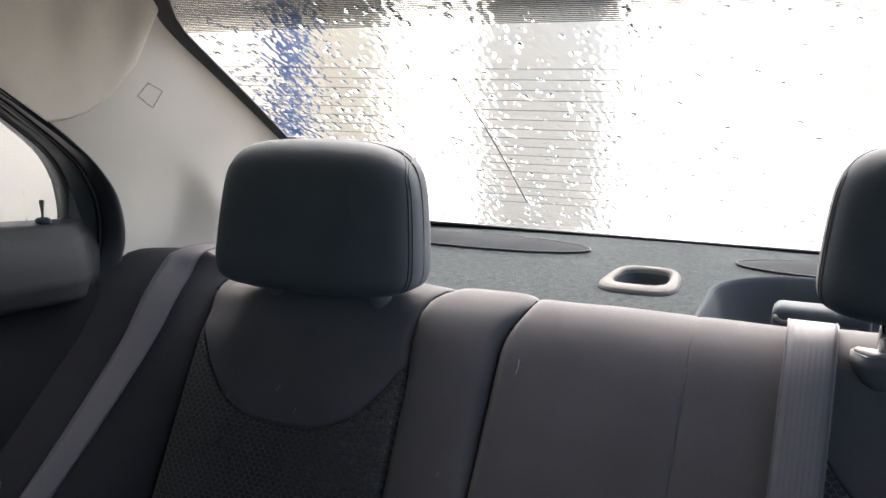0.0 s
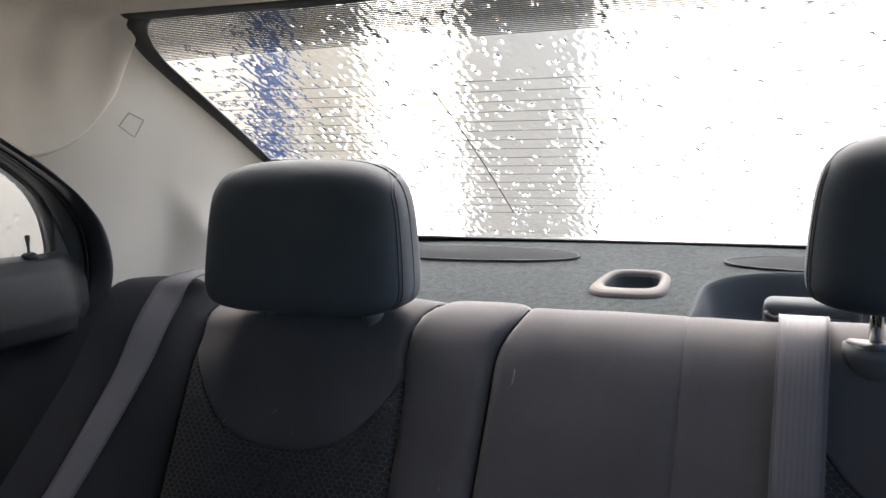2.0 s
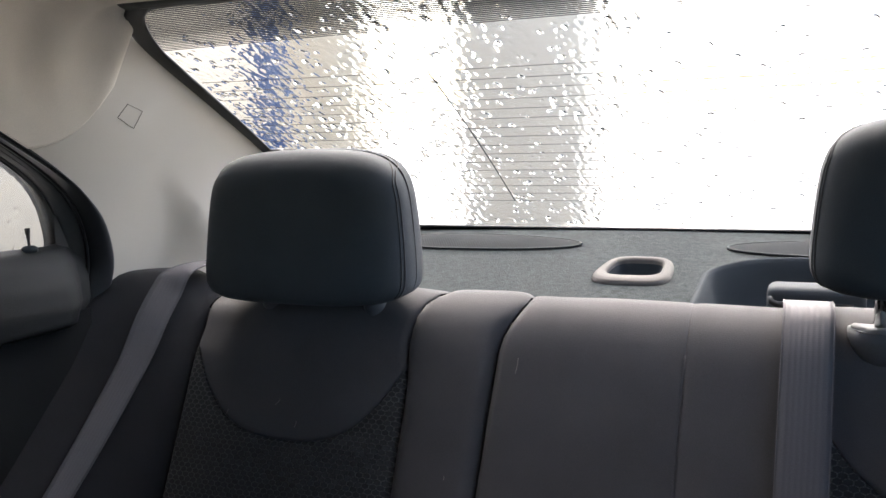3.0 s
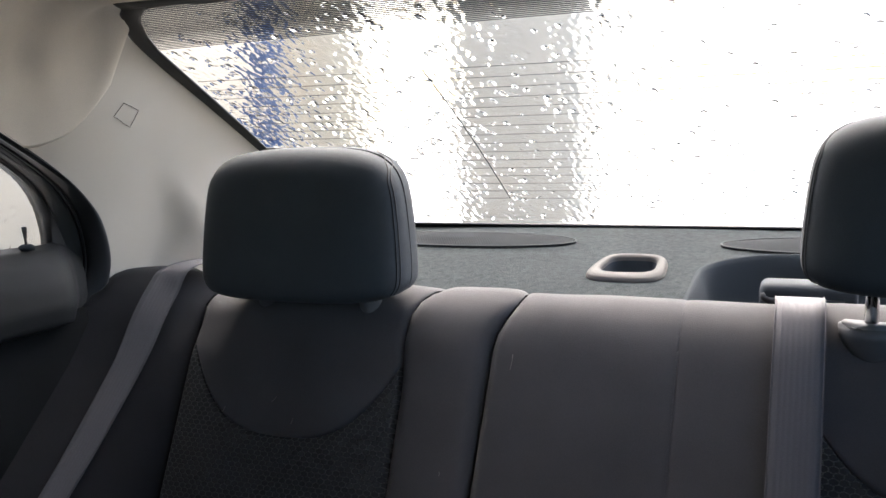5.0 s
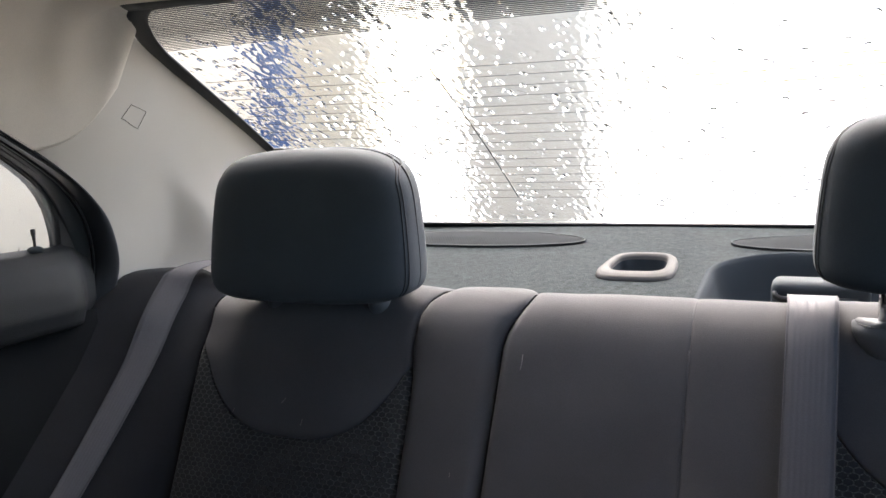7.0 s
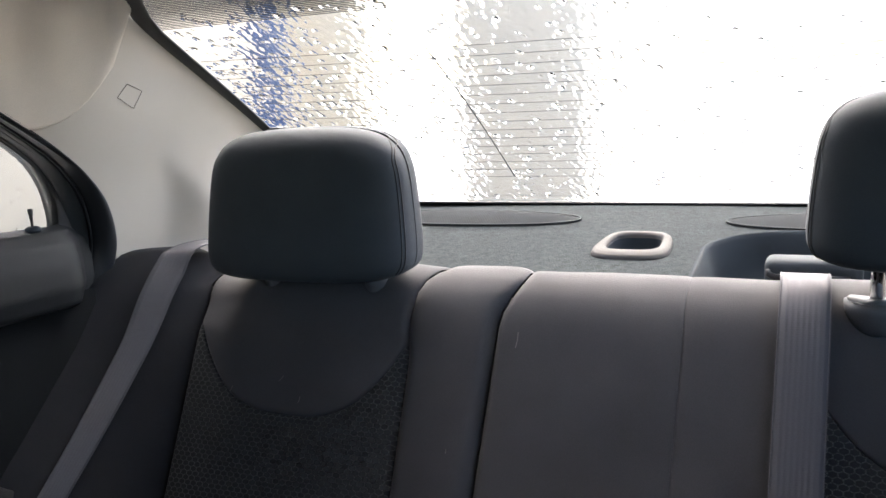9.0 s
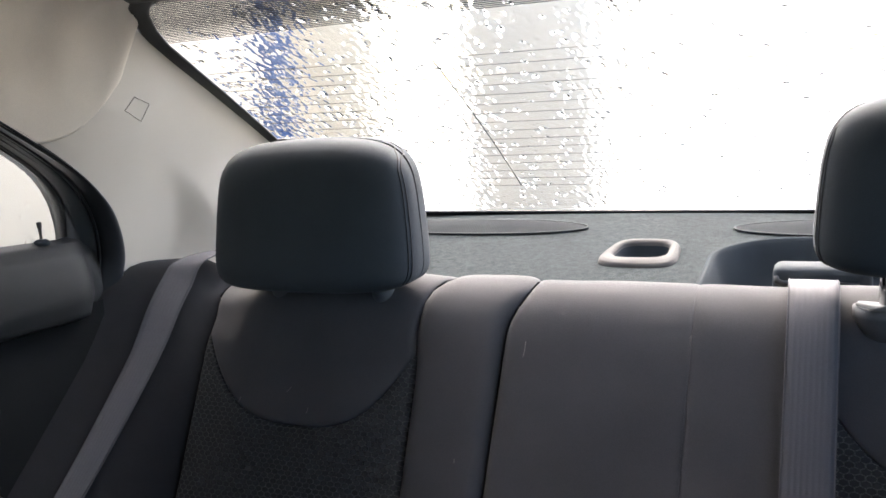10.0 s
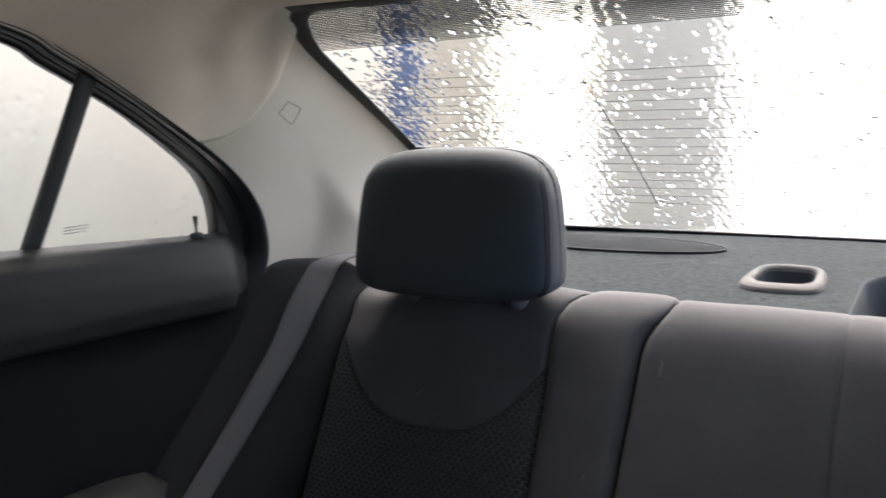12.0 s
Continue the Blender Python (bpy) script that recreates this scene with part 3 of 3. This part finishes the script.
def shelf_z(x, y):
    z = 0.874 + 0.022 * (y - 1.27) / 0.43
    # pocket in which the middle belt's guide sits, open to the front
    d = pocket(x, y)
    z -= 0.085 * ease(0.5 - d / 0.016)
    # well under the anchor cover
    z -= 0.06 * ease(0.5 - rounded(x, y - 1.435, 0.038, 0.050, 0.02) / 0.010)
    # swell under the loudspeakers
    for sx in (-1, 1):
        e = math.hypot((x - sx * 0.30) / 0.20, (y - 1.585) / 0.062)
        z += 0.007 * ease(1.25 - e)
    return z


shelf = thing("parcel_shelf", "grey felt parcel shelf behind the rear seat", "parcel shelf")
part("felt", sheet(lambda u, v: Vector(((2 * u - 1) * 0.66, 1.245 + 0.50 * v, shelf_z((2 * u - 1) * 0.66, 1.245 + 0.50 * v))), 210, 90), CARPET, shelf)
def lining_at(u, v):
    # rays from the pocket's middle out to its rim
    a = math.pi * (1.30 * u - 0.15)
    dx, dy = math.cos(a), math.sin(a)
    lo, hi = 0.0, 0.5
    for _ in range(24):
        m = (lo + hi) / 2
        lo, hi = (m, hi) if pocket(0.285 + dx * m, 1.31 + dy * m) < 0.014 else (lo, m)
    x, y = 0.285 + dx * lo * v, 1.31 + dy * lo * v
    return Vector((x, y, lining_z(x, y) + 0.002 * (1 - v)))


# Lining sheet over the felt, coloured for the shade in the recess.
part("belt_recess", sheet(lining_at, 0, 0, [k / 72 for k in range(73)], [1 - (1 - k / 40) ** 1.6 for k in range(41)]), RECESS_SHADE, shelf, "recess for the middle belt, coloured dark for its shade")
for sx in (-1, 1):
    def grille_at(u, v):
        a, k = 2 * math.pi * u, v
        x, y = sx * 0.30 + 0.190 * k * math.cos(a), 1.585 + 0.054 * k * math.sin(a)
        return Vector((x, y, shelf_z(x, y) + 0.0025 + 0.003 * (1 - k * k)))
    g = part("speaker_grille", sheet(grille_at, 64, 10), GRILLE, shelf, "fine perforated speaker grille")
    ring = [grille_at(k / 64, 1.0) for k in range(65)]
    part("rim", tube(ring, 0.0016, 8), RIM, g)


def superellipse(a, hx, hy, n):
    c, s = math.cos(a), math.sin(a)
    return hx * math.copysign(abs(c) ** (2 / n), c), hy * math.copysign(abs(s) ** (2 / n), s)


RINGS = ((0.055, 0.062, -0.004, 0.0), (0.055, 0.062, 0.002, 0.0), (0.053, 0.060, 0.006, 0.0), (0.049, 0.056, 0.0085, 0.001), (0.044, 0.050, 0.0090, 0.003), (0.041, 0.045, 0.0085, 0.005), (0.0385, 0.041, 0.006, 0.007),
         (0.038, 0.040, 0.001, 0.007))
WELL = ((0.038, 0.040, 0.001, 0.007), (0.036, 0.038, -0.010, 0.008), (0.032, 0.033, -0.030, 0.008), (0.028, 0.028, -0.040, 0.008), (0.002, 0.002, -0.041, 0.008))


def rings(table):
    def at(u, v):
        f = v * (len(table) - 1)
        i = min(int(f), len(table) - 2)
        hx, hy, h, back = (table[i][k] * (1 - f + i) + table[i + 1][k] * (f - i) for k in range(4))
        x, y = superellipse(2 * math.pi * u, 0.92 * hx, 1.10 * hy, 3.6)
        x *= 1.0 - 0.10 * (y / 0.07)
        return Vector((x + 0.002, 1.432 + y + back, 0.882 + 0.05 * y + h))
    return at


anchor = part("anchor_cover", sheet(rings(RINGS), 64, 21), PLASTIC_GREY, shelf, "light grey plastic child seat anchor surround")
# Hole's walls get the shade colour rather than the surround's grey.
part("anchor_well", sheet(rings(WELL), 48, 16), RECESS_SHADE, anchor, "well coloured dark for the shade inside")
part("anchor_bar", tube([(-0.03, 1.440, 0.856), (0.034, 1.440, 0.856)], 0.003), CHROME, anchor, "steel bar")


# ---- rear seat ----
def profile_line():
    pts = [Vector((0, 0.935, 0.40)), Vector((0, 1.030, 0.57)), Vector((0, 1.104, 0.71)), Vector((0, 1.155, 0.805)), Vector((0, 1.180, 0.850)), Vector((0, 1.203, 0.877)),
           Vector((0, 1.235, 0.888)), Vector((0, 1.265, 0.880)), Vector((0, 1.282, 0.855)), Vector((0, 1.288, 0.80)), Vector((0, 1.290, 0.70))]
    fine = smooth_line(pts, 24)
    d = [0.0]
    for a, b in zip(fine, fine[1:]):
        d.append(d[-1] + (b - a).length)
    return fine, d


PROF, PLEN = profile_line()


def s_of_z(z):
    for p, d in zip(PROF, PLEN):
        if p.z >= z:
            return d
    return PLEN[-1]


def on_profile(s):
    i = int(np.searchsorted(PLEN, s))
    i = max(1, min(len(PLEN) - 1, i))
    t = (s - PLEN[i - 1]) / (PLEN[i] - PLEN[i - 1])
    a, b = PROF[i - 1], PROF[i]
    d = (b - a).normalized()
    return a.lerp(b, t), Vector((0, -d.z, d.y))


S_END = PLEN[-1]


def seat_point(x, s, lift):
    p, n = on_profile(s)
    ax = abs(x)
    wing = max(0.0, ax - 0.535) / 0.125
    low = max(0.0, min(1.45, (0.875 - p.z) / 0.18))
    front = 1 if s < s_of_z(0.887) else 0
    push = (wing ** 1.25) * (0.03 + 0.155 * low) if front else (wing ** 1.25) * 0.03
    drop = 0.016 * ease((ax - 0.42) / 0.10) * (1 - ease((ax - 0.545) / 0.03)) * ease((p.z - 0.80) / 0.06)
    grow = 0.014 * ease((ax - 0.55) / 0.05) * ease((p.z - 0.80) / 0.06)
    return Vector((x, p.y - push, p.z - drop + grow)) + n * lift


def cushion(name, xl, xr, s0, s1, material, parent, label="", edges=(0.012, 0.012, 0.004, 0.0), puff=0.010, nu=34, nv=64, r=0.011):
    """An upholstered panel between two side lines xl(s), xr(s) and two end lines s0(x), s1(x); edges: depth of the groove at left, right, bottom, top."""
    us, vs = eased(nu), eased(nv)

    def fade(s, depth):
        """Shallow grooves run out over the rounded top."""
        return 1 - (0.45 if depth > 0.02 else 0.85) * ease((s - s_of_z(0.845)) / 0.05)

    def place(u, v):
        s = 0.3
        for _ in range(3):
            x = xl(s) + (xr(s) - xl(s)) * u
            s = s0(x) + (s1(x) - s0(x)) * v
        return x, s

    def at(u, v):
        x, s = place(u, v)
        w, h = xr(s) - xl(s), s1(x) - s0(x)
        lift = puff * (1 - (2 * u - 1) ** 4) * (1 - (2 * v - 1) ** 6)
        for dist, depth in ((u * w, edges[0]), ((1 - u) * w, edges[1]), (v * h, edges[2]), ((1 - v) * h, edges[3])):
            k = max(0.0, 1 - dist / (r if depth > 0.006 else 0.006))
            lift -= depth * fade(s, depth) * (1 - math.sqrt(max(0.0, 1 - k * k)))
        lift += 0.0016 * noise.noise((x * 14, s * 10, 3.0)) * min(1.0, 30 * u * (1 - u))
        return seat_point(x, s, lift)

    return part(name, sheet(at, 0, 0, us, vs, uvs=lambda u, v: place(u, v)), material, parent, label)


seat = thing("rear_seat", "dark grey cloth rear seat back with honeycomb mesh inserts", "car seat")
low, end = (lambda x: 0.0), (lambda x: S_END)
S_TOP = s_of_z(0.886)


def bib_line(xc):
    return lambda x: s_of_z(0.722) + 0.073 * (min(0.19, abs(x - xc)) / 0.135) ** 3.0


for sx in (-1, 1):
    def xs(a, b):
        """Side lines of a panel, mirrored for the far side."""
        return (a, b) if sx < 0 else ((lambda s: -b(s)), (lambda s: -a(s)))
    flat = lambda k: (lambda s: k)
    crease = lambda s: 0.088 + 0.013 * min(1.0, s / 0.56)
    split = lambda s: -0.086 - 0.026 * ease((S_TOP - s) / 0.07) - 0.035 * max(0.0, S_TOP - 0.07 - s)
    inner_seam = lambda s: -0.218 - 0.006 * math.exp(-((s - 0.50) / 0.035) ** 2) + 0.026 * ease((s - 0.53) / 0.07)
    trim_edge = lambda s: -0.630 - 0.055 * ease((s - 0.22) / 0.24)
    l, r_ = xs(flat(-0.690), trim_edge)
    cushion("side_trim", l, r_, low, end, SIDE_TRIM, seat, "dark slate plastic side trim", edges=(0.012, 0.003, 0.0, 0.0) if sx < 0 else (0.003, 0.012, 0.0, 0.0), puff=0.001)
    # Wing takes the darkened cloth copy, with its shade in the colour.
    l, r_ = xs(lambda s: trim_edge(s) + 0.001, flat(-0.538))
    cushion("wing", l, r_, low, end, CLOTH_SHADED, seat, edges=(0.004, 0.018, 0.0, 0.0) if sx < 0 else (0.018, 0.004, 0.0, 0.0), puff=0.006, r=0.02)
    line = bib_line(sx * 0.372)
    l, r_ = xs(flat(-0.534), inner_seam)
    cushion("bib_panel", l, r_, line, end, CLOTH, seat, "smooth dark cloth shoulder panel", edges=(0.016, 0.012, 0.0045, 0.0) if sx < 0 else (0.012, 0.016, 0.0045, 0.0), puff=0.004, nu=48)
    cushion("mesh_insert", l, r_, low, line, MESH, seat, "black honeycomb mesh fabric insert", edges=(0.016, 0.012, 0.0, 0.0045) if sx < 0 else (0.012, 0.016, 0.0, 0.0045), puff=0.003, nu=48)
    if sx < 0:
        cushion("bolster", inner_seam, lambda s: split(s) - 0.0015, low, end, CLOTH, seat, edges=(0.012, 0.016, 0.0, 0.0), puff=0.005, r=0.014)
    else:
        cushion("centre_panel", lambda s: split(s) + 0.0015, crease, low, end, CLOTH, seat, edges=(0.016, 0.0026, 0.0, 0.0), puff=0.002)
        cushion("bolster", crease, flat(0.213), low, end, CLOTH, seat, edges=(0.0026, 0.018, 0.0, 0.0), puff=0.001)
part("back_shell", sheet(lambda u, v: seat_point(-0.66 + 1.32 * u, S_END * v, -0.034), 40, 40), PLASTIC_DARK, seat)
bm = tube([seat_point(crease(s_of_z(0.45) + k * 0.011) - 0.0005, s_of_z(0.45) + k * 0.011, -0.0012) for k in range(42)], 0.0009, 6)
part("stitching", bm, CLOTH, seat, "raised sewn seam")
part("cushion", box((-0.66, 0.42, 0.16), (0.66, 1.03, 0.42), 0.05), CLOTH, seat)


# ---- headrests ----
def headrest(cx, raised, cup, label):
    ob = thing("headrest", label, "headrest", "rear headrests")
    z0, z1 = 0.889 + 1.7 * raised, 1.072 + raised
    cy = 1.188

    def at(u, v, grow=0.0):
        a = 2 * math.pi * u
        t = 2 * v - 1
        cap = max(0.0, 1 - abs(t) ** (4.8 if t > 0 else 9.0)) ** (1 / 2.6)
        hx = (0.1475 - 0.021 * v ** 1.5 - 0.004 * (1 - v) ** 2) * cap ** (0.62 if t > 0 else 0.5) if abs(t) < 1 else 0.0
        hy = (0.060 - 0.016 * v) * (0.45 + 0.55 * cap) * (1 if abs(t) < 1 else 0)
        hx, hy = hx + grow, hy + grow
        x, y = superellipse(a, hx, hy, 3.4)
        zz = (z0 + z1) / 2 + (z1 - z0) / 2 * t
        bow = -0.016 * (1 - (x / 0.15) ** 2) if y < 0 else 0.0
        return Vector((cx + x, cy + y + bow * cap + 0.018 * v - 0.010, zz - 0.006 * (x / 0.15) ** 2 * max(0.0, t)))

    vs = [0.5 - 0.5 * math.cos(math.pi * k / 48) for k in range(49)]
    part("pad", sheet(at, 0, 0, [k / 96 for k in range(97)], vs), CLOTH_REST, ob)
    for side in (-1, 1):
        for off in (0.0, 0.014):
            pts = []
            for k in range(41):
                v = 0.06 + 0.90 * k / 40
                turn = 0.946 + off + 0.055 * ease((v - 0.78) / 0.17)
                pts.append(at(turn if side > 0 else 1.5 - turn, v, 0.0002))
            part("piping", tube(pts, 0.0008, 6), PIPING, ob, "sewn seam")
    for px in (-0.075, 0.075):
        post = part("post", tube([(cx + px, 1.205, 0.86), (cx + px, 1.200, 0.93 + raised)], 0.0068, 16), CHROME, ob, "chrome post")
        part("sleeve", tube([(cx + px, 1.200 - 0.4 * (cup - 0.017), h) for h in (0.846, 0.856, 0.873, 0.882, 0.884, 0.880)], [cup * f for f in (0.5, 0.75, 0.98, 1.0, 0.9, 0.3)], 24), SLEEVE, post, "grey plastic sleeve")
    return ob


headrest(-0.3525, 0.0, 0.015, "dark slate cloth headrest with sewn side seams")
headrest(0.360, 0.020, 0.031, "dark slate cloth headrest raised on chrome posts")


# ---- seat belts ----
side_belt = thing("seat_belt", "grey ribbed seat belt running down beside the door", "seat belt", "rear seat belts")


def wing_place(x, z, lift):
    return seat_point(x, s_of_z(z), lift)


BELT = ((-0.582, 0.868), (-0.585, 0.84), (-0.589, 0.80), (-0.594, 0.75), (-0.599, 0.70), (-0.604, 0.65), (-0.609, 0.60), (-0.615, 0.54), (-0.623, 0.46))
over = [Vector((-0.500, 1.38, 0.900)), Vector((-0.533, 1.31, 0.909)), Vector((-0.561, 1.245, 0.916)), Vector((-0.577, 1.195, 0.911))]
lean = [Vector((0.86, 0.5, 0)), Vector((0.88, 0.46, 0)), Vector((0.93, 0.36, 0)), Vector((0.97, 0.22, 0))] + [(wing_place(x + 0.02, z, 0) - wing_place(x - 0.02, z, 0)).normalized() for x, z in BELT]
belt_line = [p + d * 0.0035 for p, d in zip(over + [wing_place(x, z, 0.016) for x, z in BELT], lean)]
part("webbing", ribbon(belt_line, lambda t: along(lean, t).normalized(), 0.041), WEB, side_belt)
selvedges(belt_line, lambda t: along(lean, t).normalized(), 0.041, side_belt)
mid_belt = thing("seat_belt", "grey ribbed middle seat belt coming out of the parcel shelf", "seat belt", "rear seat belts")
pts = [Vector((0.221, 1.322, 0.874)), Vector((0.220, 1.290, 0.882)), Vector((0.218, 1.252, 0.895))]
for z in (0.882, 0.86, 0.80, 0.72, 0.62, 0.52, 0.44):
    p, n = on_profile(s_of_z(z) if z < 0.887 else s_of_z(0.886))
    pts.append(Vector((0.219 - 0.022 * (0.888 - z), p.y, p.z)) + n * 0.017)
part("webbing", ribbon(pts, lambda t: Vector((1, 0, 0)), 0.048), WEB, mid_belt)
selvedges(pts, lambda t: Vector((1, 0, 0)), 0.048, mid_belt)
guide = part("belt_guide", box((0.174, 1.318, 0.815), (0.280, 1.362, 0.894), 0.010), PLASTIC_SLATE, mid_belt, "slate plastic belt guide")
part("slot", tube([(0.178, 1.3195, 0.883), (0.179, 1.318, 0.877), (0.186, 1.317, 0.8735), (0.215, 1.317, 0.8735), (0.266, 1.317, 0.8735)], [0.0025, 0.0040, 0.0045, 0.0050, 0.0040], 10), FRIT, guide, "dark slot")


# ---- lint on the seat ----
for x, z, a, ln in ((-0.455, 0.742, 1.2, 0.008), (-0.352, 0.737, 1.4, 0.008), (-0.150, 0.705, 1.6, 0.005), (-0.082, 0.815, 1.5, 0.018), (-0.385, 0.757, 0.9, 0.009)):
    s = s_of_z(z)
    pts = [seat_point(x + math.cos(a) * ln * t + 0.0006 * math.sin(3 * t), s + math.sin(a) * ln * t, 0.0065) for t in (0, 0.3, 0.6, 1.0)]
    tagged(finish("lint", tube(pts, 0.0004, 5), LINT), "pale hair of lint on the seat cloth", "lint", "lint on the seat")


# ---- the wash bay outside ----
tagged(finish("ground", sheet(lambda u, v: Vector(((u - 0.5) * 600, (v - 0.5) * 600, -0.25)), 20, 20), WET), "wet grey concrete ground", "ground", kind="structure")
tagged(finish("wall_west", box((-3.5, -8.0, -0.25), (-3.3, 6.2, 3.2)), PLASTER), "cream painted wall of the wash bay", "wall", kind="structure")
tagged(finish("wall_south", box((-3.3, 6.0, -0.25), (-2.85, 6.2, 3.2)), PLASTER), "cream painted end wall of the wash bay", "wall", kind="structure")
tagged(finish("column", box((-1.44, 4.45, -0.25), (-0.80, 4.9, 3.2), 0.02), CONCRETE), "square grey concrete column", "column", kind="structure")
# Added out of view: keeps sun and sky off the car, darkens drops.
tagged(finish("blocker_roof", box((-3.6, -8.0, 3.2), (2.0, 0.5, 3.35)), BLOCKER), "unseen grey roof added to block sun and sky", "roof", kind="structure")
tagged(finish("tan_board", box((-2.64, 4.75, -0.25), (-2.19, 4.80, 2.6), 0.01), TAN), "tan upright board beside the washing brush", "board")


brush = thing("wash_brush", "upright blue foam washing brush", "brush")
part("shaft", tube([(-2.43, 4.2, -0.25), (-2.43, 4.2, 2.8)], 0.05, 16), PLASTIC_GREY, brush)
bm = bmesh.new()
rng = random.Random(7)
for k in range(2600):
    a, z = rng.uniform(0, 2 * math.pi), rng.uniform(-0.1, 2.7)
    d, t = Vector((math.cos(a), math.sin(a), 0)), Vector((-math.sin(a), math.cos(a), 0))
    c = Vector((-2.43, 4.2, z))
    quad = [c + d * 0.04 + t * 0.02, c + d * 0.04 - t * 0.02, c + d * 0.092 - t * 0.02 + Vector((0, 0, -0.10)), c + d * 0.092 + t * 0.02 + Vector((0, 0, -0.10))]
    bm.faces.new([bm.verts.new(q) for q in quad])
tagged(part("foam_strips", bm, BLUE, brush, "blue foam strips"), kind="stuff")
